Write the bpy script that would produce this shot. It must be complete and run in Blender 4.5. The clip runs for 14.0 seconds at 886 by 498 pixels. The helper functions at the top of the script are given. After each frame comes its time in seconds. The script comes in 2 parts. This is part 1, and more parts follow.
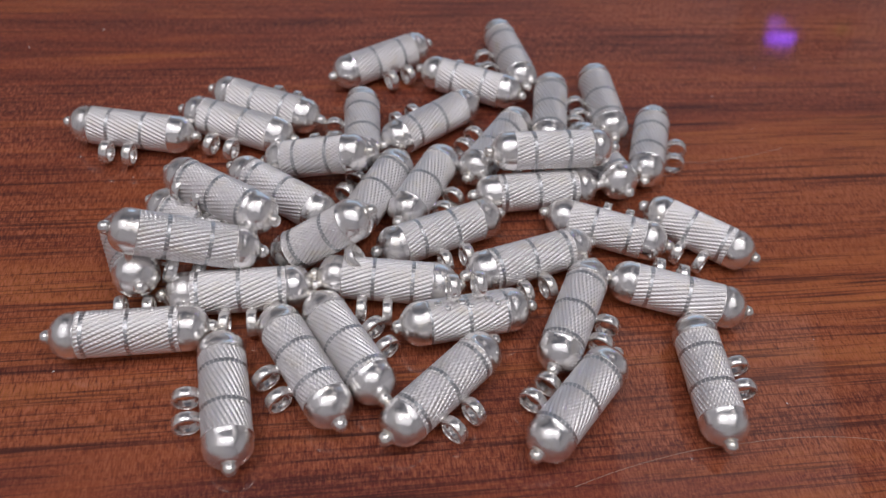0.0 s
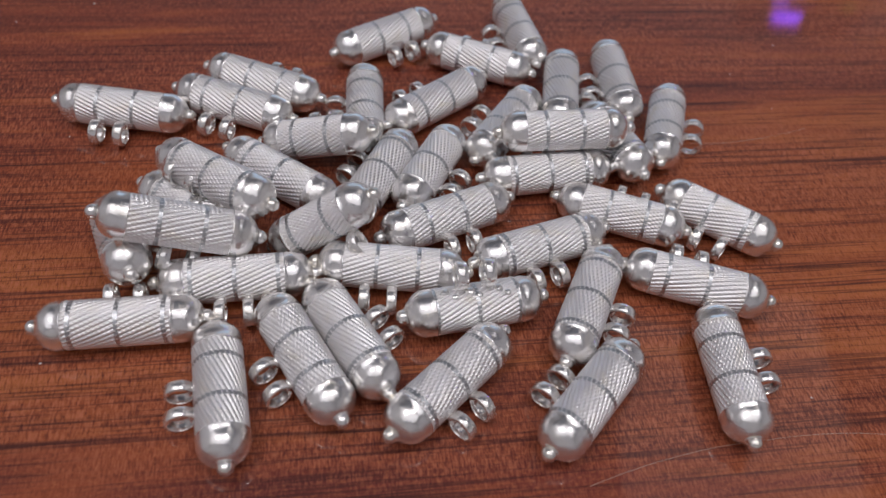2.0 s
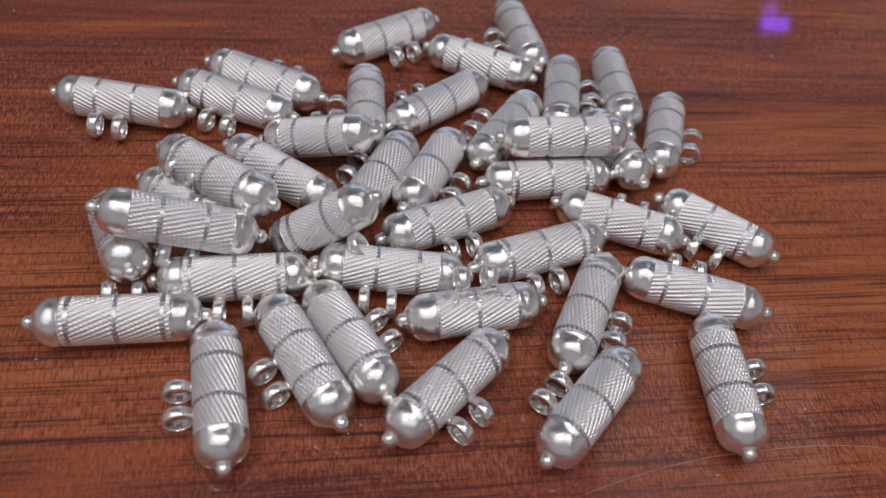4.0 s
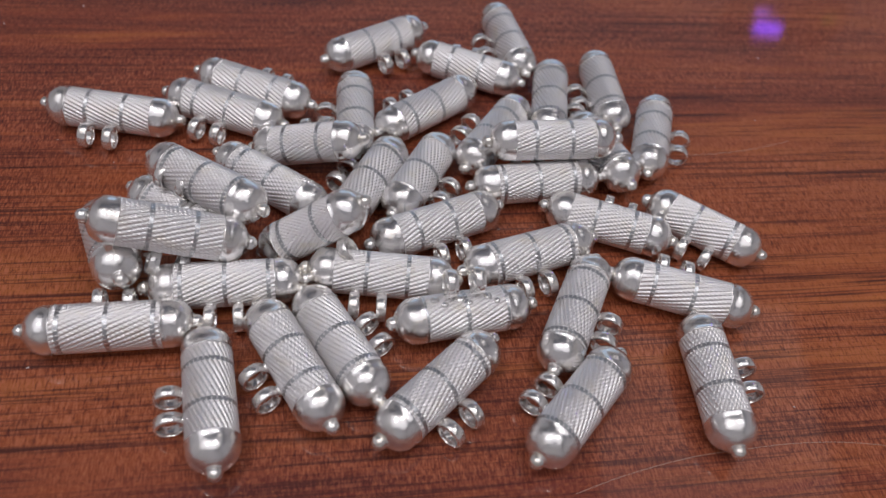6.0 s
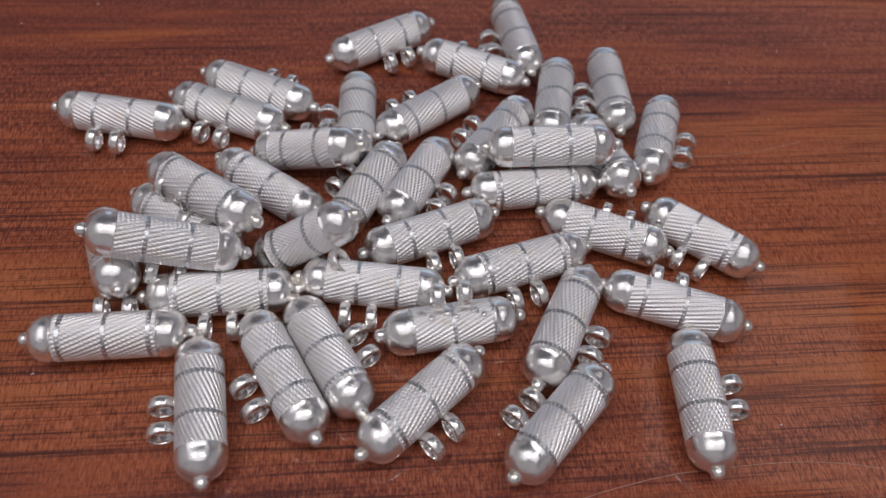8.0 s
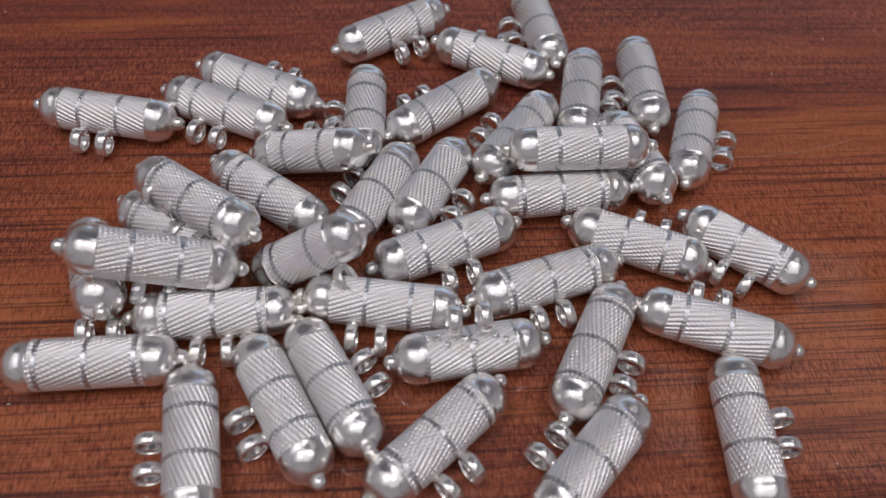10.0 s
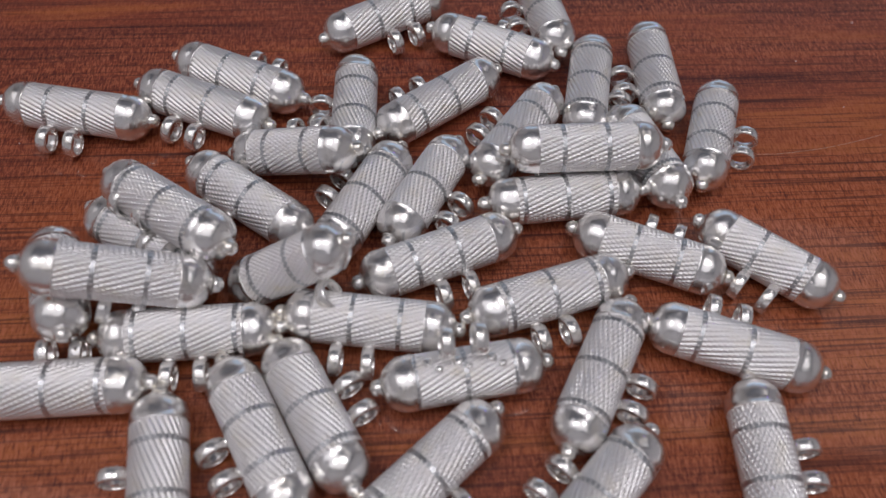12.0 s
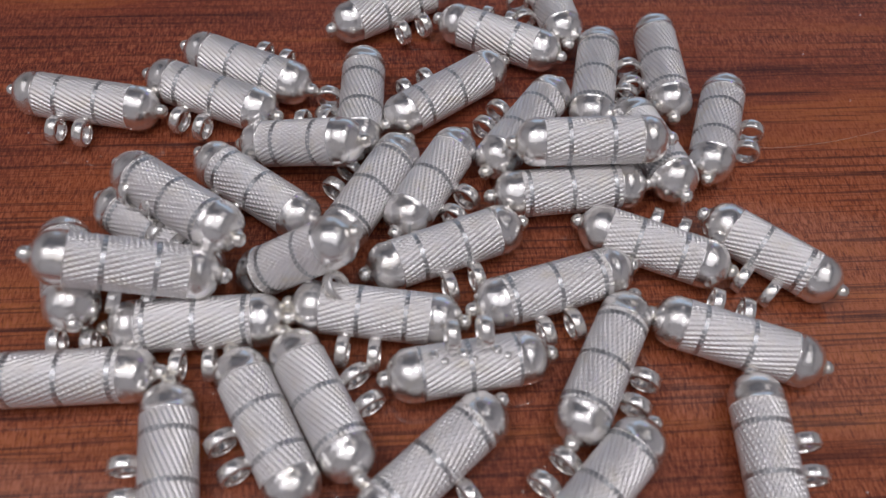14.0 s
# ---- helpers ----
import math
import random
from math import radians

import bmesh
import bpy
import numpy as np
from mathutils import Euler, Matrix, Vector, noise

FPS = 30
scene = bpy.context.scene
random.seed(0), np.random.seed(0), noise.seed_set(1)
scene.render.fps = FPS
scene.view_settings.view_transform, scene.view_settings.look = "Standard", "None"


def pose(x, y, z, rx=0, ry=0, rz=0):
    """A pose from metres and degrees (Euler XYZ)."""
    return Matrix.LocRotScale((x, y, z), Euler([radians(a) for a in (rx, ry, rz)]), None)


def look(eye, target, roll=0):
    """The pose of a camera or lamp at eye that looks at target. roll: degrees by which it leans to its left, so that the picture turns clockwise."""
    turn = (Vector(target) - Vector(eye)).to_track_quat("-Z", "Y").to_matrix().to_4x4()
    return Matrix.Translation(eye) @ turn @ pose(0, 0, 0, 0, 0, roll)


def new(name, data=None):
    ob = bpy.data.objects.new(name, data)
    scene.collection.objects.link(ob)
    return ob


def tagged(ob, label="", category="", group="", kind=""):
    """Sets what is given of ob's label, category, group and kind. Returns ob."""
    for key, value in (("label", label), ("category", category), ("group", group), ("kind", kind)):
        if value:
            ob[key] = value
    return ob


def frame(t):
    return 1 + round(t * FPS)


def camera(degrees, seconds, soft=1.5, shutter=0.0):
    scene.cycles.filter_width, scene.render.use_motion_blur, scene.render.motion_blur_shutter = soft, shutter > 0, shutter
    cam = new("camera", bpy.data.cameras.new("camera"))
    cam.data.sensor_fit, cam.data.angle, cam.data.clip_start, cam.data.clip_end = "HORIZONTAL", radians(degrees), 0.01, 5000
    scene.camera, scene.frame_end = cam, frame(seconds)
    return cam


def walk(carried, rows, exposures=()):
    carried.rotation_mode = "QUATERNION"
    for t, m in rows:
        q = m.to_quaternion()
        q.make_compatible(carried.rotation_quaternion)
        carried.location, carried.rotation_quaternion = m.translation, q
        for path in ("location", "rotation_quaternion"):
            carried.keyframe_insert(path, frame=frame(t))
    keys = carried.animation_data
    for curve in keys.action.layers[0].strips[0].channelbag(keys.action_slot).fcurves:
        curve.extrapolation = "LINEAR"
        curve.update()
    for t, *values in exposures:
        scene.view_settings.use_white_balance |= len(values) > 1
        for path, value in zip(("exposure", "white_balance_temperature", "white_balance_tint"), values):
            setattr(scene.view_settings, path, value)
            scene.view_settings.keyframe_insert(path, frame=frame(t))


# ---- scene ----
MM = 0.001
cam = camera(58.88, 14.0, soft=1.5)
cam.data.dof.use_dof, cam.data.dof.focus_distance, cam.data.dof.aperture_fstop = True, 0.165, 17
# seconds, eye in millimetres, yaw, pitch and lean to the right in degrees
ROWS = [
    (0.0, -1.39, -128.36, 138.42, -0.79, -48.05, -6.30),
    (0.5, -1.52, -127.36, 137.01, -0.61, -48.24, -6.08),
    (1.0, -0.58, -125.72, 135.03, -0.54, -48.55, -5.96),
    (1.5, -0.80, -122.64, 132.45, -0.69, -48.98, -6.11),
    (2.0, -2.55, -121.95, 132.57, -0.86, -49.44, -6.44),
    (2.5, -2.50, -121.00, 132.63, -1.23, -49.98, -7.21),
    (3.0, -3.79, -119.71, 131.91, -1.62, -50.27, -8.22),
    (5.5, -6.92, -123.31, 136.54, -3.51, -48.44, -9.62),
    (6.0, -4.20, -122.32, 133.76, -2.75, -48.94, -8.48),
    (6.5, -4.67, -118.26, 135.56, -1.83, -49.73, -7.54),
    (7.0, -2.52, -117.92, 140.61, -0.60, -50.63, -6.68),
    (7.5, 6.21, -116.41, 143.17, 0.58, -51.62, -6.07),
    (8.0, 6.31, -113.69, 143.23, 2.02, -52.43, -5.38),
    (10.5, 2.32, -94.87, 133.50, 3.52, -54.26, -4.20),
    (11.0, 0.48, -91.74, 133.54, 3.80, -54.68, -3.85),
    (11.5, 3.96, -88.39, 130.60, 4.01, -55.30, -3.67),
    (12.0, 6.23, -85.04, 127.97, 4.50, -55.84, -3.33),
    (12.5, 7.10, -85.07, 123.98, 4.90, -56.37, -3.06),
    (13.0, 6.24, -83.45, 121.92, 5.13, -56.86, -2.94),
    (13.5, 5.63, -83.73, 123.09, 5.25, -56.90, -2.91),
    (14.0, 5.60, -84.45, 129.74, 4.85, -57.01, -3.41),
]
walk(cam, [(t, pose(x * MM, y * MM, z * MM, 90 + pitch, 0, yaw) @ pose(0, 0, 0, 0, 0, -lean)) for t, x, y, z, yaw, pitch, lean in ROWS],
     exposures=[(0, -0.03), (6, -0.05), (8, -0.07), (11, -0.14), (14, -0.15)])

# ---- light ----
world = bpy.data.worlds.new("room_air")
scene.world = world
world.use_nodes = True
world.node_tree.nodes["Background"].inputs["Color"].default_value = (0.75, 0.8, 0.9, 1)
world.node_tree.nodes["Background"].inputs["Strength"].default_value = 0.35


def area_lamp(name, eye, target, size_x, size_y, watts, colour):
    lamp = bpy.data.lights.new(name, "AREA")
    lamp.shape, lamp.size, lamp.size_y, lamp.energy, lamp.color = "ELLIPSE" if size_x < 0.5 else "RECTANGLE", size_x, size_y, watts, colour
    ob = new(name, lamp)
    ob.matrix_world = look(eye, target)
    return ob


# added unseen ceiling lights: two soft fill panels, two small lamps for cap highlights
# the second panel adds a pale haze to the varnish on the right
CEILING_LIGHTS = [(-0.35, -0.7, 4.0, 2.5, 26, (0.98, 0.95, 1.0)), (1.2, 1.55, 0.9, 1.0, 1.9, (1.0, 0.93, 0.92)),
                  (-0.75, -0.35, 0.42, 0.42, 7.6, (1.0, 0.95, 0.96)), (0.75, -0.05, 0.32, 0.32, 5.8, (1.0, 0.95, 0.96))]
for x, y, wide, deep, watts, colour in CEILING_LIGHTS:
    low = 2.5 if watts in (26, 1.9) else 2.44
    area_lamp("unseen_ceiling_lamp", (x, y, low), (x, y, 0), wide, deep, watts, colour)
# added bluish sky light in the invented window, mirrored in the far-facing caps
area_lamp("added_blue_light", (0.2, 2.46, 0.65), (0.2, 0, 0.3), 2.3, 0.85, 3, (0.45, 0.68, 1.0))

# ---- materials ----


def material(name):
    m = bpy.data.materials.new(name)
    m.use_nodes = True
    return m, m.node_tree.nodes, m.node_tree.links, m.node_tree.nodes["Principled BSDF"]


def ramp(nodes, links, source, stops):
    r = nodes.new("ShaderNodeValToRGB")
    while len(r.color_ramp.elements) < len(stops):
        r.color_ramp.elements.new(0.5)
    for e, (p, c) in zip(r.color_ramp.elements, stops):
        e.position, e.color = p, (*c, 1) if len(c) == 3 else c
    links.new(source, r.inputs["Fac"])
    return r.outputs["Color"]


def noise_at(nodes, links, source, scale, detail=3.0, rough=0.55, distortion=0.0):
    n = nodes.new("ShaderNodeTexNoise")
    n.inputs["Scale"].default_value, n.inputs["Detail"].default_value = scale, detail
    n.inputs["Roughness"].default_value, n.inputs["Distortion"].default_value = rough, distortion
    links.new(source, n.inputs["Vector"])
    return n.outputs["Fac"]


def mapped(nodes, links, scale, turn=0.0, kind="Object"):
    co, rot, mp = nodes.new("ShaderNodeTexCoord"), nodes.new("ShaderNodeMapping"), nodes.new("ShaderNodeMapping")
    rot.inputs["Rotation"].default_value = (0, 0, radians(-turn))
    mp.inputs["Scale"].default_value = scale
    links.new(co.outputs[kind], rot.inputs["Vector"])
    links.new(rot.outputs["Vector"], mp.inputs["Vector"])
    return mp.outputs["Vector"]


def mix(nodes, links, fac, a, b, how="MIX"):
    m = nodes.new("ShaderNodeMix")
    m.data_type, m.blend_type = "RGBA", how
    for socket, value in ((m.inputs[0], fac), (m.inputs[6], a), (m.inputs[7], b)):
        if isinstance(value, (int, float)):
            socket.default_value = value
        elif isinstance(value, tuple):
            socket.default_value = (*value, 1)
        else:
            links.new(value, socket)
    return m.outputs[2]


def silver(name, base, rough, rough_span, bump, metal=1.0):
    m, nodes, links, bsdf = material(name)
    bsdf.inputs["Metallic"].default_value = metal
    v = mapped(nodes, links, (1, 1, 1))
    patches = noise_at(nodes, links, v, 260, 4)
    fine = noise_at(nodes, links, v, 2200, 2)
    tarnish = ramp(nodes, links, patches, [(0.4, base), (0.6, tuple(c * k for c, k in zip(base, (0.99, 0.98, 0.955)))), (0.78, tuple(c * k for c, k in zip(base, (0.93, 0.89, 0.79))))])
    links.new(tarnish, bsdf.inputs["Base Color"])
    r = nodes.new("ShaderNodeMapRange")
    links.new(patches, r.inputs["Value"])
    r.inputs["To Min"].default_value, r.inputs["To Max"].default_value = rough - rough_span, rough + rough_span
    links.new(r.outputs["Result"], bsdf.inputs["Roughness"])
    b = nodes.new("ShaderNodeBump")
    b.inputs["Strength"].default_value, b.inputs["Distance"].default_value = bump, 0.0002
    both = nodes.new("ShaderNodeMath")
    both.operation = "MULTIPLY_ADD"
    links.new(fine, both.inputs[0])
    both.inputs[1].default_value = 0.3
    links.new(patches, both.inputs[2])
    links.new(both.outputs[0], b.inputs["Height"])
    links.new(b.outputs["Normal"], bsdf.inputs["Normal"])
    return m


# the pickled white bloom on the silver scatters part of the light
KNURLED = silver("knurled_silver", (0.94, 0.925, 0.935), 0.37, 0.06, 0.15, 0.84)
POLISHED = silver("polished_silver", (0.94, 0.93, 0.925), 0.22, 0.07, 0.6, 0.93)
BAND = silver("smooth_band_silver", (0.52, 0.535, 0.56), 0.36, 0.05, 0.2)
LOOP = silver("bright_loop_silver", (0.94, 0.93, 0.92), 0.18, 0.06, 0.35, 0.85)


def varnished_wood():
    m, nodes, links, bsdf = material("varnished_red_brown_wood")
    GRAIN = 11.0
    streaks = noise_at(nodes, links, mapped(nodes, links, (6, 95, 10), GRAIN), 1.0, 6, 0.68, 0.7)
    lines = noise_at(nodes, links, mapped(nodes, links, (12, 620, 14), GRAIN), 1.0, 4, 0.62, 0.15)
    hairlines = noise_at(nodes, links, mapped(nodes, links, (30, 1700, 14), GRAIN), 1.0, 2, 0.6, 0.1)
    flecks = noise_at(nodes, links, mapped(nodes, links, (2500, 480, 100), GRAIN), 1.0, 3, 0.7, 0.5)
    pores = noise_at(nodes, links, mapped(nodes, links, (900, 1500, 100), GRAIN), 1.0, 2, 0.6)
    broad = noise_at(nodes, links, mapped(nodes, links, (8, 34, 10), GRAIN), 1.0, 4, 0.55)
    cloud = noise_at(nodes, links, mapped(nodes, links, (14, 26, 10), GRAIN + 15), 1.0, 3, 0.5)
    across = nodes.new("ShaderNodeSeparateXYZ")
    links.new(mapped(nodes, links, (1, 1, 1), GRAIN), across.inputs[0])
    wander = nodes.new("ShaderNodeMath")
    wander.operation = "MULTIPLY_ADD"
    links.new(broad, wander.inputs[0])
    wander.inputs[1].default_value = 0.06
    links.new(across.outputs["Y"], wander.inputs[2])
    belt = nodes.new("ShaderNodeMapRange")
    belt.inputs["From Min"].default_value, belt.inputs["From Max"].default_value = -0.17, 0.07
    links.new(wander.outputs[0], belt.inputs["Value"])
    # a golden belt of wood runs along the grain through the middle of the board
    golden = ramp(nodes, links, belt.outputs["Result"], [(0.35, (0, 0, 0)), (0.5, (0.75,) * 3), (0.62, (0.75,) * 3), (0.78, (0.1,) * 3)])
    base = ramp(nodes, links, streaks, [(0.33, (0.09, 0.013, 0.012)), (0.45, (0.16, 0.027, 0.019)), (0.55, (0.24, 0.045, 0.023)), (0.68, (0.42, 0.11, 0.03))])
    base = mix(nodes, links, golden, base, ramp(nodes, links, streaks, [(0.33, (0.2, 0.04, 0.016)), (0.5, (0.38, 0.1, 0.03)), (0.68, (0.56, 0.19, 0.05))]))
    # and towards one end it lightens to orange
    along = nodes.new("ShaderNodeMapRange")
    along.inputs["From Min"].default_value, along.inputs["From Max"].default_value = -0.15, 0.15
    links.new(across.outputs["X"], along.inputs["Value"])
    orange = mix(nodes, links, 1.0, ramp(nodes, links, along.outputs["Result"], [(0.58, (0, 0, 0)), (0.78, (1, 1, 1))]), golden, "MULTIPLY")
    base = mix(nodes, links, orange, base, ramp(nodes, links, streaks, [(0.33, (0.36, 0.085, 0.027)), (0.5, (0.54, 0.155, 0.045)), (0.68, (0.68, 0.24, 0.066))]))
    base = mix(nodes, links, ramp(nodes, links, cloud, [(0.5, (0, 0, 0)), (0.68, (0.5,) * 3)]), base, (0.42, 0.1, 0.026))
    light = mix(nodes, links, ramp(nodes, links, flecks, [(0.47, (0, 0, 0)), (0.6, (0.85,) * 3)]), base, (0.55, 0.17, 0.085))
    light = mix(nodes, links, ramp(nodes, links, flecks, [(0.36, (0.8,) * 3), (0.46, (0, 0, 0))]), light, (0.09, 0.015, 0.013))
    c = mix(nodes, links, ramp(nodes, links, broad, [(0.38, (0.35,) * 3), (0.55, (0.95,) * 3)]), base, light)
    c = mix(nodes, links, ramp(nodes, links, pores, [(0.54, (0, 0, 0)), (0.7, (0.55,) * 3)]), c, (0.52, 0.16, 0.065))
    c = mix(nodes, links, ramp(nodes, links, hairlines, [(0.36, (0.65,) * 3), (0.47, (0, 0, 0))]), c, (0.06, 0.011, 0.011))
    c = mix(nodes, links, ramp(nodes, links, lines, [(0.33, (0.8,) * 3), (0.43, (0, 0, 0))]), c, (0.04, 0.007, 0.008))
    links.new(c, bsdf.inputs["Base Color"])
    bsdf.inputs["Roughness"].default_value = 0.5
    bsdf.inputs["Specular IOR Level"].default_value = 0.3
    bsdf.inputs["Coat Weight"].default_value = 0.55
    smear = noise_at(nodes, links, mapped(nodes, links, (25, 40, 10), 20), 1.0, 4)
    r = nodes.new("ShaderNodeMapRange")
    links.new(smear, r.inputs["Value"])
    r.inputs["To Min"].default_value, r.inputs["To Max"].default_value = 0.025, 0.075
    links.new(r.outputs["Result"], bsdf.inputs["Coat Roughness"])
    b = nodes.new("ShaderNodeBump")
    b.inputs["Strength"].default_value, b.inputs["Distance"].default_value = 0.12, 0.0003
    links.new(lines, b.inputs["Height"])
    links.new(b.outputs["Normal"], bsdf.inputs["Normal"])
    return m


def plain(name, colour, rough, scale=6.0):
    m, nodes, links, bsdf = material(name)
    v = mapped(nodes, links, (1, 1, 1))
    n = noise_at(nodes, links, v, scale, 5)
    links.new(ramp(nodes, links, n, [(0.3, tuple(c * 0.92 for c in colour)), (0.7, colour)]), bsdf.inputs["Base Color"])
    bsdf.inputs["Roughness"].default_value = rough
    return m


WOOD = varnished_wood()
PAINT = plain("matt_wall_paint", (0.78, 0.765, 0.775), 0.9)
# the unseen ceiling is kept dark blue-grey to deepen reflections on the caps
BLUE_GREY = plain("blue_grey_ceiling_for_reflections", (0.36, 0.39, 0.46), 0.9)
FLOORING = plain("grey_floor_tile", (0.4, 0.38, 0.36), 0.5)
SCRATCH = plain("pale_scratch", (0.62, 0.45, 0.36), 0.6, 900)
LINT = plain("white_lint", (0.85, 0.83, 0.8), 0.8, 900)

# ---- building helpers ----


def mesh_of(name, bm, mat, smooth=True):
    me = bpy.data.meshes.new(name)
    bm.to_mesh(me)
    bm.free()
    for p in me.polygons:
        p.use_smooth = smooth
    if smooth:
        me.set_sharp_from_angle(angle=radians(50))
    me.materials.append(mat)
    return me


def part(name, me, parent, m=None, label=""):
    ob = new(name, me)
    ob.parent = parent
    if m is not None:
        ob.matrix_basis = m
    return tagged(ob, label)


def lathe(profile, steps=48):
    """A closed solid of revolution about X, from (x, radius) pairs."""
    bm = bmesh.new()
    rings = []
    for x, r in profile:
        if r < 1e-7:
            rings.append([bm.verts.new((x, 0, 0))])
        else:
            rings.append([bm.verts.new((x, r * math.cos(a), r * math.sin(a))) for a in (2 * math.pi * k / steps for k in range(steps))])
    for p, q in zip(rings, rings[1:]):
        for k in range(steps):
            j = (k + 1) % steps
            if len(p) == 1 and len(q) > 1:
                bm.faces.new((p[0], q[j], q[k]))
            elif len(q) == 1 and len(p) > 1:
                bm.faces.new((p[k], p[j], q[0]))
            elif len(p) > 1:
                bm.faces.new((p[k], p[j], q[j], q[k]))
    bmesh.ops.recalc_face_normals(bm, faces=bm.faces)
    return bm


def box(x0, y0, z0, x1, y1, z1, bevel=0.0):
    bm = bmesh.new()
    bmesh.ops.create_cube(bm, size=1)
    for v in bm.verts:
        v.co = Vector(((x0 + x1) / 2 + v.co.x * (x1 - x0), (y0 + y1) / 2 + v.co.y * (y1 - y0), (z0 + z1) / 2 + v.co.z * (z1 - z0)))
    if bevel:
        bmesh.ops.bevel(bm, geom=bm.edges[:], offset=bevel, segments=3, affect="EDGES", profile=0.5)
    return bm


# ---- the room, closed around the table ----
TOP = -0.75
structure = [("floor", box(-2.5, -2.5, TOP - 0.1, 2.5, 2.5, TOP), FLOORING), ("ceiling", box(-2.5, -2.5, 2.6, 2.5, 2.5, 2.7), BLUE_GREY),
             ("wall_south", box(-2.5, -2.6, TOP, 2.5, -2.5, 2.6), PAINT),
             ("wall_east", box(2.5, -2.5, TOP, 2.6, 2.5, 2.6), PAINT), ("wall_west", box(-2.6, -2.5, TOP, -2.5, 2.5, 2.6), PAINT)]
for name, bm, mat in structure:
    tagged(new(name, mesh_of(name, bm, mat, False)), "plain " + ("grey tiled floor" if name == "floor" else "blue-grey unseen ceiling, toned for dark reflections on the caps" if name == "ceiling" else "off-white painted surface closing the room"), name.split("_")[0], kind="structure")

# wall opening and window are added, unseen, to house the bluish light
north = box(-2.5, 2.5, TOP, 2.5, 2.6, 0.2)
for x0, z0, x1, z1 in ((-2.5, 1.1, 2.5, 2.6), (-2.5, 0.2, -1.0, 1.1), (1.4, 0.2, 2.5, 1.1)):
    bmesh.ops.create_cube(north, size=1, matrix=Matrix.Translation(((x0 + x1) / 2, 2.55, (z0 + z1) / 2)) @ Matrix.Diagonal((x1 - x0, 0.1, z1 - z0, 1)))
tagged(new("wall_north", mesh_of("wall_north", north, PAINT, False)), "plain off-white painted wall with an added wide window opening", "wall", kind="structure")
window = tagged(new("added_window_1"), "added unseen wide low window in a white frame", "window", kind="structure")
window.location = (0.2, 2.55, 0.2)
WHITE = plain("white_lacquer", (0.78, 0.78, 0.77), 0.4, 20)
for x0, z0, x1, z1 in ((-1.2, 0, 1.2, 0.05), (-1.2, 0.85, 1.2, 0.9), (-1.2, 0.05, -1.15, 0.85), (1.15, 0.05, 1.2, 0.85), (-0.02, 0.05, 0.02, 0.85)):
    part("added_window_frame", mesh_of("added_window_frame", box(x0, -0.03, z0, x1, 0.03, z1, 0.004), WHITE, False), window)
# slim housings over the added ceiling lights
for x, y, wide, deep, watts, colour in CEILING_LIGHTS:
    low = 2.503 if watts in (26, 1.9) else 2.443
    light = tagged(new("unseen_ceiling_light"), "added unseen flat white ceiling light with a slim housing", "ceiling light", group="ceiling lights")
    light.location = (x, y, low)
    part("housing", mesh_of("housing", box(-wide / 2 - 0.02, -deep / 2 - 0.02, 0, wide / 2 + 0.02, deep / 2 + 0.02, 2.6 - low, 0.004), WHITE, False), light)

table = tagged(new("table"), "varnished red-brown wooden table with fine dark grain", "table")
table.location = (0, 0.05, TOP)
part("tabletop", mesh_of("tabletop", box(-0.7, -0.42, 0.722, 0.7, 0.42, 0.75, 0.003), WOOD, False), table)
for sx in (-1, 1):
    for sy in (-1, 1):
        part("leg", mesh_of("leg", box(sx * 0.62 - 0.03, sy * 0.35 - 0.03, 0, sx * 0.62 + 0.03, sy * 0.35 + 0.03, 0.722, 0.003), WOOD, False), table)

# ---- the purple indicator lamp on the far wall, seen mirrored in the varnish ----


def glowing(name, colour, strength):
    m, nodes, links, bsdf = material(name)
    bsdf.inputs["Base Color"].default_value = (*colour, 1)
    bsdf.inputs["Emission Color"].default_value = (*colour, 1)
    bsdf.inputs["Emission Strength"].default_value = strength
    return m


PURPLE = glowing("purple_led_diffuser", (0.22, 0.06, 1.0), 16)
DIM_PURPLE = glowing("dim_purple_led_diffuser", (0.3, 0.1, 1.0), 6)
DIM_GREEN = glowing("dim_green_led_diffuser", (0.25, 0.4, 0.05), 1.2)
CASING = plain("dark_grey_plastic", (0.05, 0.05, 0.055), 0.5)
led = tagged(new("wall_lamp"), "purple LED lamp with three small lenses on the wall", "lamp")
led.location = (1.15, 2.5, 1.42)
part("casing", mesh_of("casing", box(-0.13, -0.03, -0.13, 0.29, 0, 0.06, 0.006), CASING, False), led)
part("lens", mesh_of("lens", box(-0.015, -0.05, -0.035, 0.085, -0.025, 0.005, 0.012), PURPLE, False), led, label="long glowing purple lens")
part("lens", mesh_of("lens", box(-0.035, -0.05, -0.09, 0.02, -0.025, -0.06, 0.012), DIM_PURPLE, False), led, label="short glowing purple lens")
part("lens", mesh_of("lens", box(0.21, -0.05, -0.09, 0.26, -0.025, -0.065, 0.012), DIM_GREEN, False), led, label="faint green lens")

# ---- hairs and lint on the varnish ----


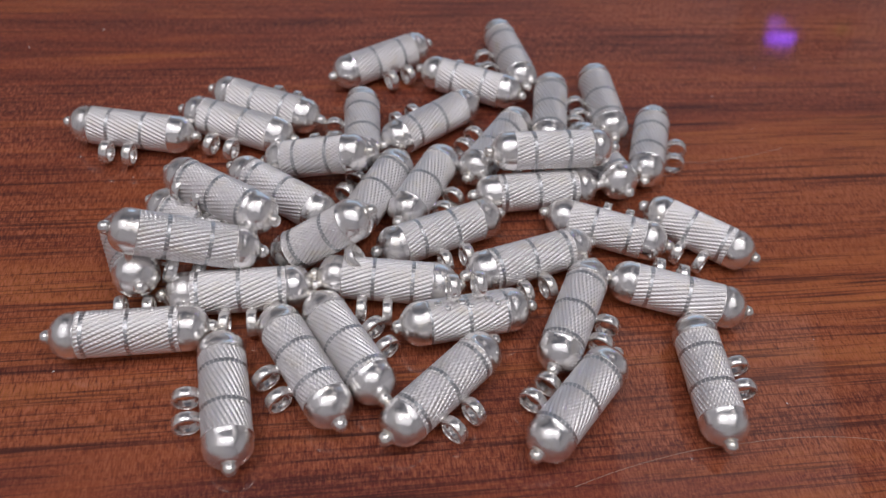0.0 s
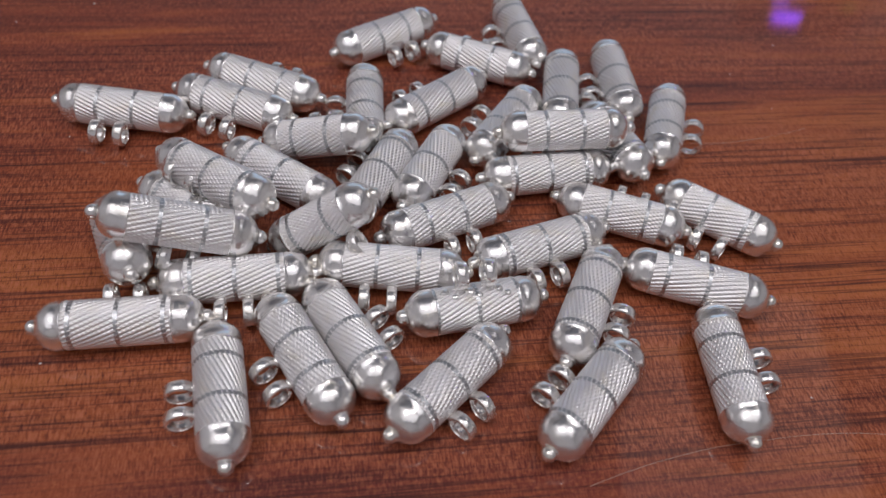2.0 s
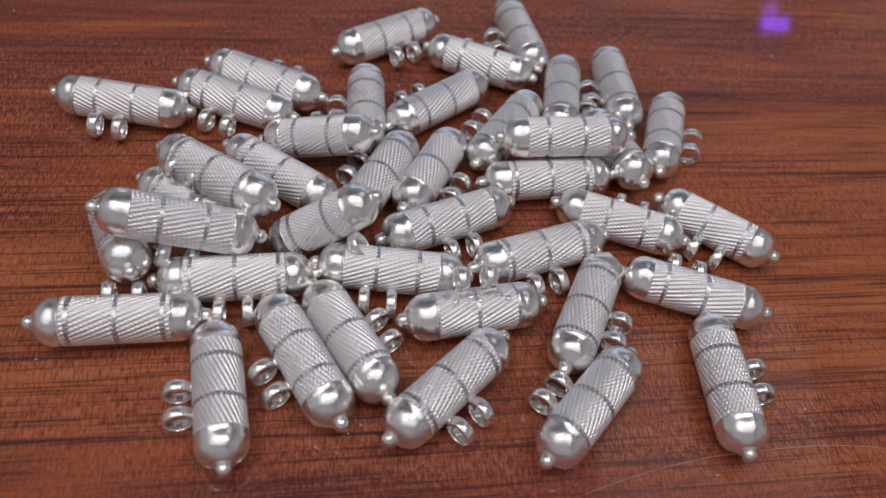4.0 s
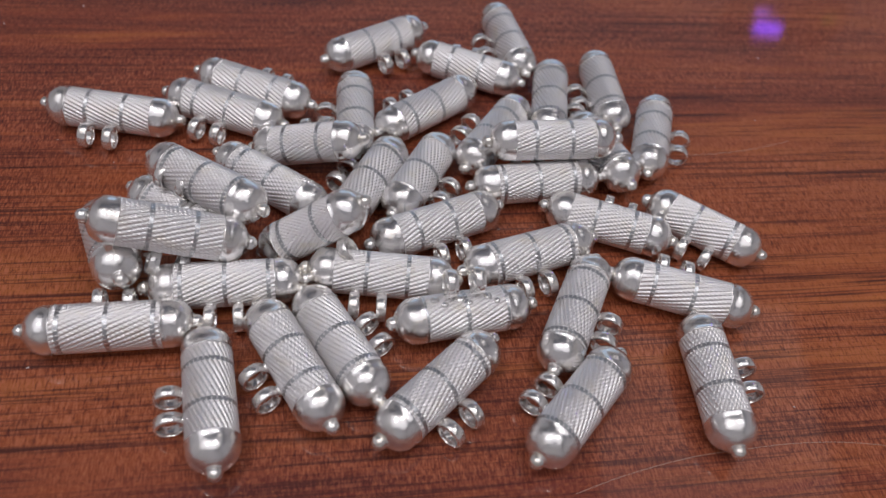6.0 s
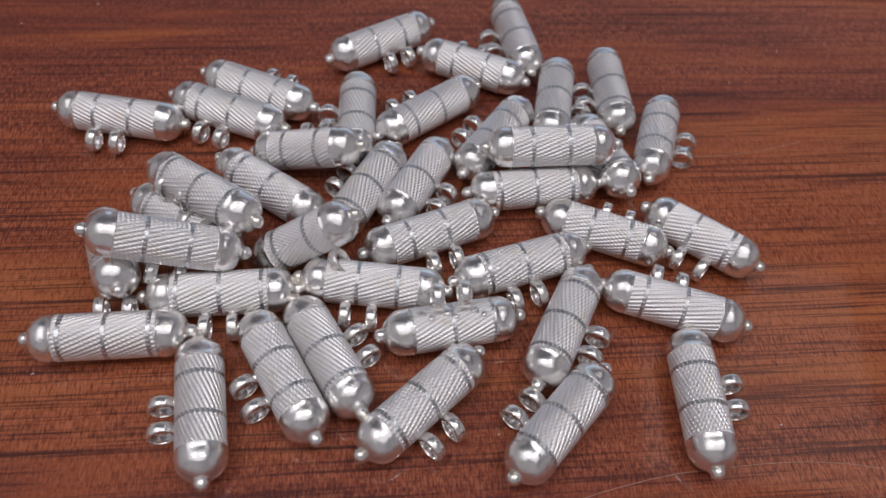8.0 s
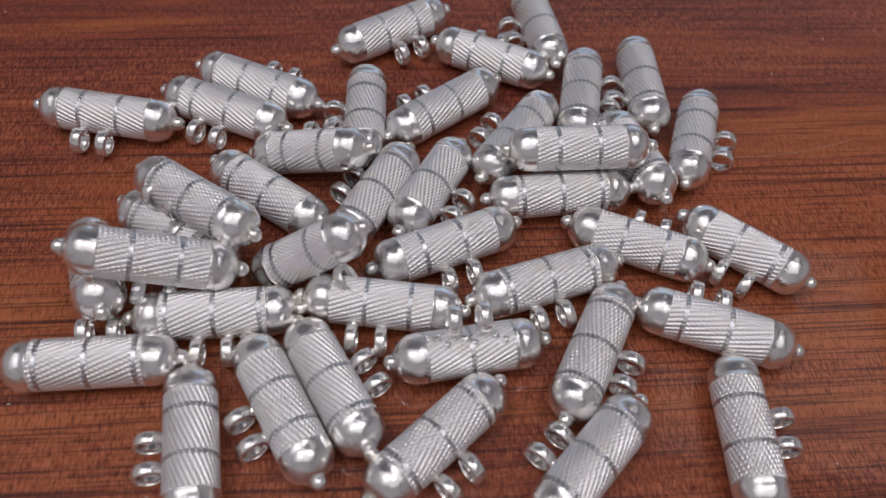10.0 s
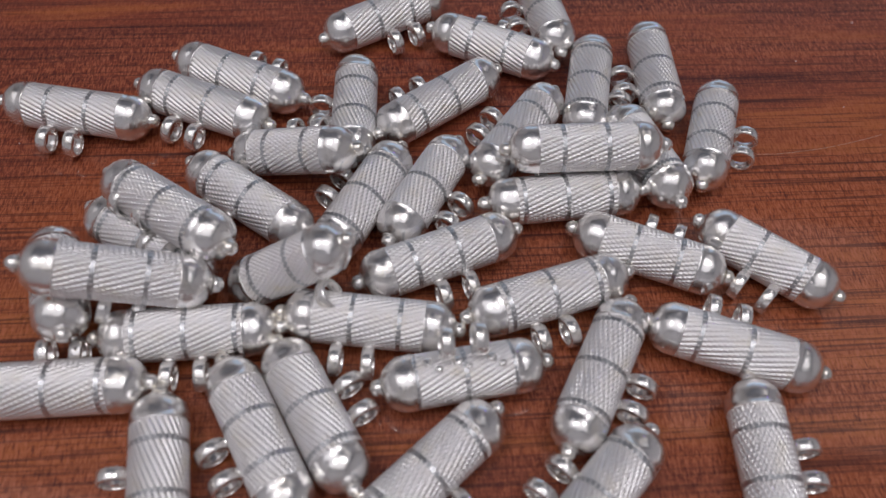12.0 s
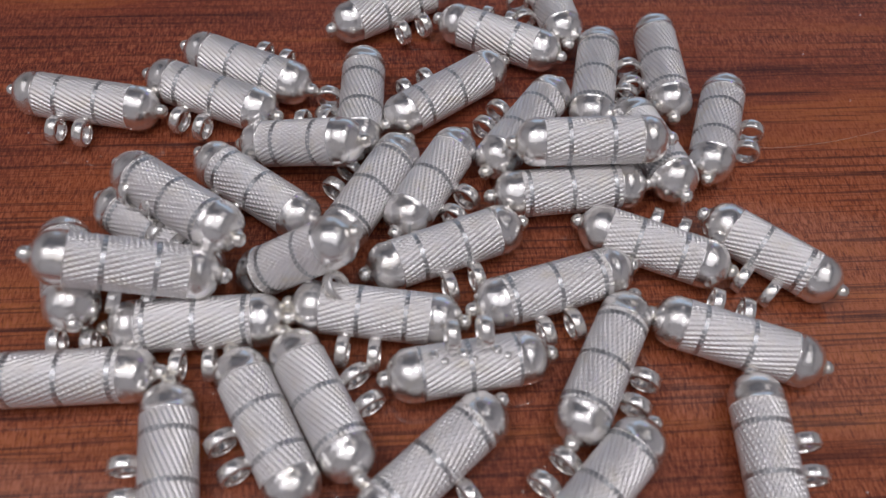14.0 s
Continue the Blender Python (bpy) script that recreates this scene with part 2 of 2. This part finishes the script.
def hair(points, radius):
    """A fine hair lying on the table through the points, in millimetres."""
    bm = bmesh.new()
    pts = [Vector((x * MM, y * MM, radius)) for x, y in points]
    fine = []
    for i in range(len(pts) - 1):
        p0, p1, p2, p3 = pts[max(i - 1, 0)], pts[i], pts[i + 1], pts[min(i + 2, len(pts) - 1)]
        for k in range(8):
            t = k / 8
            fine.append(0.5 * ((2 * p1) + (p2 - p0) * t + (2 * p0 - 5 * p1 + 4 * p2 - p3) * t * t + (3 * p1 - p0 - 3 * p2 + p3) * t ** 3))
    fine.append(pts[-1])
    rings = []
    for i, p in enumerate(fine):
        d = (fine[min(i + 1, len(fine) - 1)] - fine[max(i - 1, 0)]).normalized()
        side = Vector((-d.y, d.x, 0))
        rings.append([bm.verts.new(p + radius * (math.cos(a) * side + math.sin(a) * Vector((0, 0, 1)))) for a in (2 * math.pi * k / 5 for k in range(5))])
    for p, q in zip(rings, rings[1:]):
        for k in range(5):
            bm.faces.new((p[k], p[(k + 1) % 5], q[(k + 1) % 5], q[k]))
    return bm


HAIRS = [([(29.3, -60.8), (36.8, -57.1), (43.9, -54.1), (53, -50.8), (63, -48.2), (71.5, -46.2), (80, -44.8), (88, -44.2), (97, -44.4)], 0.045),
         ([(60.5, 35.9), (68.2, 37.2), (74.7, 39.1), (81.4, 41.5), (89.6, 45.2), (93, 47)], 0.04)]
for points, radius in HAIRS:
    tagged(new("hair", mesh_of("hair", hair(points, radius * MM), SCRATCH)), "fine pale hair lying curved on the varnished wood", "hair")
for x, y, size in [(-74.8, -47.1, 0.4), (75, -37.6, 0.32), (-106.6, 70.1, 0.5), (92.4, 84.8, 0.4), (76.4, 68, 0.35), (85.5, 54.2, 0.25), (-92.8, 15, 0.25),
                   (-77.7, 9.5, 0.22), (-123.7, 57.7, 0.4), (85, -20, 0.15)]:
    bm = bmesh.new()
    bmesh.ops.create_icosphere(bm, subdivisions=1, radius=size * MM * 0.5)
    for v in bm.verts:
        v.co = Vector((v.co.x * 1.7, v.co.y * 0.7, v.co.z * 0.6)) * (1 + 0.35 * noise.noise(v.co * 9000))
    speck = tagged(new("lint_speck", mesh_of("lint_speck", bm, LINT)), "tiny white speck of lint on the varnished wood", "lint", group="lint specks")
    speck.matrix_basis = Matrix.Translation((x * MM, y * MM, size * MM * 0.28)) @ Matrix.Rotation(x, 4, "Z")

# ---- the pendants ----
R, HALF = 4.75 * MM, 9.4 * MM


def knurled_barrel(hand, tilt, cut):
    """A tube rolled with bold helical ridges, tilted from the axis, and an opposite family of grooves cut into them."""
    n1, n2 = 30, 36
    lead1, lead2 = 2 * math.pi * R / math.tan(radians(tilt)), 2 * math.pi * R / math.tan(radians(34))
    # phase a = n1*(u - x/lead1), b = n2*(u + x/lead2), u = angle / full turn
    det = n1 * n2 * (1 / lead2 + 1 / lead1)
    verts, faces, seen = [], [], {}
    steps = 6
    groove, notch = (0.0, 0.02, 0.11, 0.42, 0.11, 0.02), (0.0, 0.0, cut * 0.2, cut, cut * 0.2, 0.0)

    def place(i, j):
        a, b = i / steps, j / steps
        x = (n1 * b - n2 * a) / det
        return x, a / n1 + x / lead1

    def vert(i, j):
        # one full turn adds steps*n1 to i and steps*n2 to j
        k = i // (steps * n1)
        key = (i - steps * n1 * k, j - steps * n2 * k)
        if key not in seen:
            x, u = place(*key)
            x = max(-HALF, min(HALF, x))
            d1, d2 = groove[key[0] % steps], notch[key[1] % steps]
            wear = 0.75 + 0.5 * noise.noise(Vector((x * 300, 3 * math.cos(2 * math.pi * u), 3 * math.sin(2 * math.pi * u) + tilt)))
            r = R - (d1 + d2 * wear * (1 - d1 / 0.42)) * MM
            th = 2 * math.pi * u * hand
            seen[key] = len(verts)
            verts.append((x, r * math.cos(th), r * math.sin(th)))
        return seen[key]

    for i in range(steps * n1):
        # only the stretch of j whose cells fall on the tube
        mid = i * n2 / n1
        reach = steps * det * HALF / n1 + 2
        for j in range(int(mid - reach), int(mid + reach) + 1):
            xs = [place(i + p, j + q)[0] for p, q in ((0, 0), (1, 0), (1, 1), (0, 1))]
            if min(xs) > HALF or max(xs) < -HALF:
                continue
            f = [vert(i, j), vert(i + 1, j), vert(i + 1, j + 1), vert(i, j + 1)]
            if len(set(f)) == 4:
                faces.append(f if hand < 0 else f[::-1])
    me = bpy.data.meshes.new("barrel")
    me.from_pydata(verts, [], faces)
    me.validate()
    for p in me.polygons:
        p.use_smooth = True
    me.materials.append(KNURLED)
    return me


# tilt of the ridges in degrees, depth of the cross cuts in millimetres
STEEP, SHALLOW, CROSSED = (26, 0.19), (21, 0.18), (25, 0.33)
BARREL = {(hand, kind): knurled_barrel(hand, *kind) for hand, kind in ((-1, STEEP), (1, STEEP), (-1, SHALLOW), (1, SHALLOW), (-1, CROSSED))}

# the cap: a short sleeve with a fine lip, a round dome and a neck for the end ball; x runs outwards from the barrel's end
dome = [(-1.0, 4.3), (-1.0, 4.8), (-0.94, 4.86), (-0.78, 4.86), (-0.72, 4.8), (0.35, 4.79)]
dome += [(0.35 + 4.4 * math.sin(a), 4.79 * math.cos(a) ** 0.94) for a in (math.pi / 2 * k / 16 for k in range(1, 14))]
dome += [(4.62, 1.75), (4.74, 1.68), (4.82, 1.45), (4.84, 0.9), (4.86, 0.0)]


def dented_cap(seed):
    bm = lathe([(x * MM, r * MM) for x, r in dome], 56)
    for v in bm.verts:
        wave = noise.noise(v.co * 420 + Vector((seed * 7.1, 0, 0))) * 0.13 + noise.noise(v.co * 1100 + Vector((0, seed * 3.7, 0))) * 0.05
        v.co += Vector((max(v.co.x, 0) * 0.3, v.co.y, v.co.z)).normalized() * wave * MM
    return mesh_of("cap", bm, POLISHED)


CAPS = [dented_cap(n) for n in range(5)]
ball = [(5.12 - 1.5 * math.cos(a), 1.5 * math.sin(a)) for a in (math.pi * k / 12 for k in range(13))]
BALL = mesh_of("end_ball", lathe([(x * MM, r * MM) for x, r in ball], 24), POLISHED)
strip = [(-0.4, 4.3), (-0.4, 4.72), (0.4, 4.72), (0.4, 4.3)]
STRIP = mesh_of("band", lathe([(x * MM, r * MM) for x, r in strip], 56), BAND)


def flat_ring(radius, width, thick, steps=36):
    """A ring bent from flat strip with softened edges, its hole along X."""
    section = [(-width / 2, 0), (-width * 0.49, thick * 0.7), (-width * 0.42, thick * 0.92), (0, thick), (width * 0.42, thick * 0.92), (width * 0.49, thick * 0.7),
               (width / 2, 0), (width * 0.44, -thick * 0.1), (-width * 0.44, -thick * 0.1)]
    bm = bmesh.new()
    turns = []
    for k in range(steps):
        a = 2 * math.pi * k / steps
        turns.append([bm.verts.new((x, (radius + h) * math.cos(a), (radius + h) * math.sin(a))) for x, h in section])
    for k in range(steps):
        p, q = turns[k], turns[(k + 1) % steps]
        for i in range(len(section)):
            j = (i + 1) % len(section)
            bm.faces.new((p[i], p[j], q[j], q[i]))
    bmesh.ops.recalc_face_normals(bm, faces=bm.faces)
    return bm


RING = mesh_of("loop", flat_ring(2.3 * MM, 2.1 * MM, 0.6 * MM), LOOP)
def solder_lump(seed):
    bm = lathe([((-1.15 + 0.19 * k) * MM, 1.05 * MM * math.sqrt(max(0, 1 - (k / 6 - 1) ** 2))) for k in range(13)], 16)
    for v in bm.verts:
        v.co *= 1 + 0.3 * noise.noise(v.co * 1300 + Vector((seed * 5.3, 0, 0)))
    return mesh_of("solder_joint", bm, LOOP)


BLOBS = [solder_lump(n) for n in range(4)]

# x, y, z of the middle in millimetres; yaw, pitch; relative length; side, rise and shift of the loops; shift of the bands; hand and kind of the knurling
PENDANTS = [
    (-80.8, 21.7, 4.85, 0.0, -1.3, 1.065, -1, -14, -1.5, 3.4, 1, STEEP),
    (-55.4, 27.5, 4.93, -13.4, -0.5, 1.045, -1, -14, -1.2, 2, 1, STEEP),
    (-50.1, 36.7, 4.93, -14.6, -0.9, 1.048, 1, -15, 2.5, -3, 1, STEEP),
    (-22.3, 62.1, 4.97, 38.6, 1.2, 1.062, -1, -14, 1.5, -3, -1, STEEP),
    (3.7, 55.8, 4.91, -15.9, 0.3, 1.002, 1, -14, -3, 4, 1, SHALLOW),
    (14.6, 71.2, 4.82, -71.0, -0.5, 1.042, -1, -14, 1, 2, -1, STEEP),
    (26.1, 46.3, 4.77, -92.9, -0.0, 1.030, 1, -14, 4, 0, -1, STEEP),
    (41.0, 52.8, 4.82, -81.0, -0.3, 1.038, -1, -14, 2, -1, -1, STEEP),
    (52.6, 36.4, 4.76, -100.7, 0.5, 1.008, 1, -14, 0, 4, -1, CROSSED),
    (-23.7, 31.5, 4.64, -81.9, 0.1, 1.004, -1, -14, 0, 3, -1, CROSSED),
    (24.7, 20.9, 12.77, 9.1, 2.5, 1.037, -1, -90, 0, 3.8, -1, CROSSED),
    (-32.8, 15.5, 7.59, -4.5, 18.2, 0.938, 1, -14, 0, 4, -1, CROSSED),
    (-6.0, 36.6, 4.89, 44.6, 1.0, 1.063, 1, -14, -3, 2, -1, STEEP),
    (11.6, 29.8, 4.86, -116.4, 0.2, 1.029, -1, -14, 1, 3, -1, STEEP),
    (21.9, 14.3, 4.80, 14.6, 0.6, 1.064, 1, -14, 0, 0, -1, CROSSED),
    (38.8, 27.8, 5.32, 115.6, -4.2, 0.931, 1, -14, 0, 2, -1, STEEP),
    (-17.2, 7.7, 4.76, -109.6, -0.0, 1.029, -1, -14, -1, 0, -1, CROSSED),
    (-5.7, 12.1, 4.70, -110.4, 0.2, 0.967, 1, -14, 1.5, 0, -1, CROSSED),
    (-26.8, -12.7, 9.72, 9.0, 36.3, 0.897, -1, -40, 3, 3, -1, CROSSED),
    (-50.4, -5.9, 12.73, -27.5, 3.9, 1.030, -1, -45, 1.7, 0, -1, CROSSED),
    (-39.4, 4.3, 4.92, -27.7, -0.3, 1.031, -1, -14, -4, 1, -1, CROSSED),
    (-54.8, -8.9, 4.71, -26, -0.0, 1.028, 1, 75, -3, 0, -1, STEEP),
    (-53.2, -21.4, 14.35, 13.1, -19.5, 1.055, -1, -72, 1, 4.5, -1, CROSSED),
    (-67.2, -20.2, 6.85, 121.0, -14.2, 0.925, -1, -14, 0, 3, -1, STEEP),
    (-42.1, -25.8, 4.67, 12.7, -0.7, 1.056, -1, -14, -0.4, 0, -1, STEEP),
    (-11.2, -19.1, 4.83, 1.8, -0.4, 1.057, -1, -14, -2.2, -3, -1, STEEP),
    (-0.8, -3.5, 5.14, 30.6, -0.4, 1.070, -1, -14, 0.6, 3, -1, CROSSED),
    (20.1, -9.0, 5.08, 26.1, 0.2, 1.060, -1, -14, -1.5, 0, -1, CROSSED),
    (38.6, 3.4, 4.65, -13.9, 0.2, 1.002, 1, -14, 2, -3, -1, CROSSED),
    (61.1, 5.4, 4.85, -29.4, -0.0, 0.948, -1, -14, 1, -2, -1, SHALLOW),
    (53.2, -14.9, 4.90, -11.5, -0.2, 1.043, 1, -14, -1.5, 2, -1, SHALLOW),
    (29.8, -23.4, 4.93, -108.8, -0.3, 1.050, 1, -14, 1, 0, -1, CROSSED),
    (6.4, -27.0, 4.97, 18.3, -0.6, 0.978, 1, 70, 0, 0, -1, STEEP),
    (-25.3, -42.7, 4.82, -53.1, 0.1, 1.037, -1, -14, 1, -3, -1, CROSSED),
    (-17.3, -37.3, 4.91, -52.5, 1.0, 0.995, 1, -14, 0.4, -1, -1, STEEP),
    (-60.9, -39.2, 5.02, 11.8, -0.2, 1.062, 1, -14, -0.3, 0, -1, STEEP),
    (-38.8, -51.7, 4.76, -72.4, 0.3, 1.005, -1, -14, 0.5, 3, -1, STEEP),
    (2.7, -44.8, 4.82, 51.2, 0.2, 1.053, -1, -14, -1.6, 0, -1, CROSSED),
    (29.7, -45.3, 5.03, 55.5, 0.0, 1.009, 1, -14, -2, 0, -1, STEEP),
    (57.2, -36.2, 4.70, -83.0, 0.2, 1.030, 1, -14, -1, 3, -1, CROSSED),
]
rnd = random.Random(7)
for x, y, z, yaw, pitch, stretch, side, rise, shift, phase, hand, kind in PENDANTS:
    thing = new("amulet_pendant")
    thing.matrix_basis = Matrix.Translation((x * MM, y * MM, z * MM)) @ Matrix.Rotation(radians(yaw), 4, "Z") @ Matrix.Rotation(radians(-pitch), 4, "Y")
    lift = "on top of others" if z > 9 else "on the wooden table"
    tagged(thing, "silver amulet pendant with knurled barrel and loops, " + lift, "pendant", group="silver pendants")
    k = (15 * stretch - 5.12) / 9.4
    barrel = part("barrel", BARREL[hand, kind], thing, Matrix.Rotation(rnd.uniform(0, 6.28), 4, "X") @ Matrix.Diagonal((k, 1, 1, 1)), "matt silver tube knurled with fine diamonds")
    for s in (-1, 1):
        turn = Matrix.Rotation(math.pi if s < 0 else 0, 4, "Z") @ Matrix.Rotation(rnd.uniform(0, 6.28), 4, "X")
        cap = part("cap", rnd.choice(CAPS), thing, Matrix.Translation((s * HALF * k, 0, 0)) @ turn, "polished silver dome cap")
        part("end_ball", BALL, cap)
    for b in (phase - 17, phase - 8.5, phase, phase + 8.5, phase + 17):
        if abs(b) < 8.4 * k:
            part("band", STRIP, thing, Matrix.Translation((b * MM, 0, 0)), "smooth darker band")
    for s in (-2.8, 2.8):
        a = radians(rise) if side > 0 else math.pi - radians(rise)
        a += rnd.uniform(-0.04, 0.04)
        at = Matrix.Translation(((shift + s) * MM, 7.6 * MM * math.cos(a), 7.6 * MM * math.sin(a)))
        loop = part("loop", RING, thing, at @ Matrix.Rotation(a, 4, "X") @ Matrix.Rotation(radians(rnd.uniform(-7, 7)), 4, "Z"), "flat bright silver ring")
        part("solder_joint", rnd.choice(BLOBS), loop, Matrix.Translation((0, -2.65 * MM, 0)))
    # this one carries a row of spilt solder along its upper side
    if rise == 70:
        for dx, a, size in ((-6.2, 78, 0.8), (-4.4, 96, 0.6), (-1.2, 84, 0.9), (0.6, 100, 0.55), (4.6, 88, 0.8), (6.3, 104, 0.6)):
            at = Matrix.Translation((dx * MM, 4.75 * MM * math.cos(radians(a)), 4.75 * MM * math.sin(radians(a)))) @ Matrix.Rotation(radians(a), 4, "X")
            part("solder_lump", rnd.choice(BLOBS), thing, at @ Matrix.Diagonal((size, size * 0.55, size, 1)), "bright spilt solder")
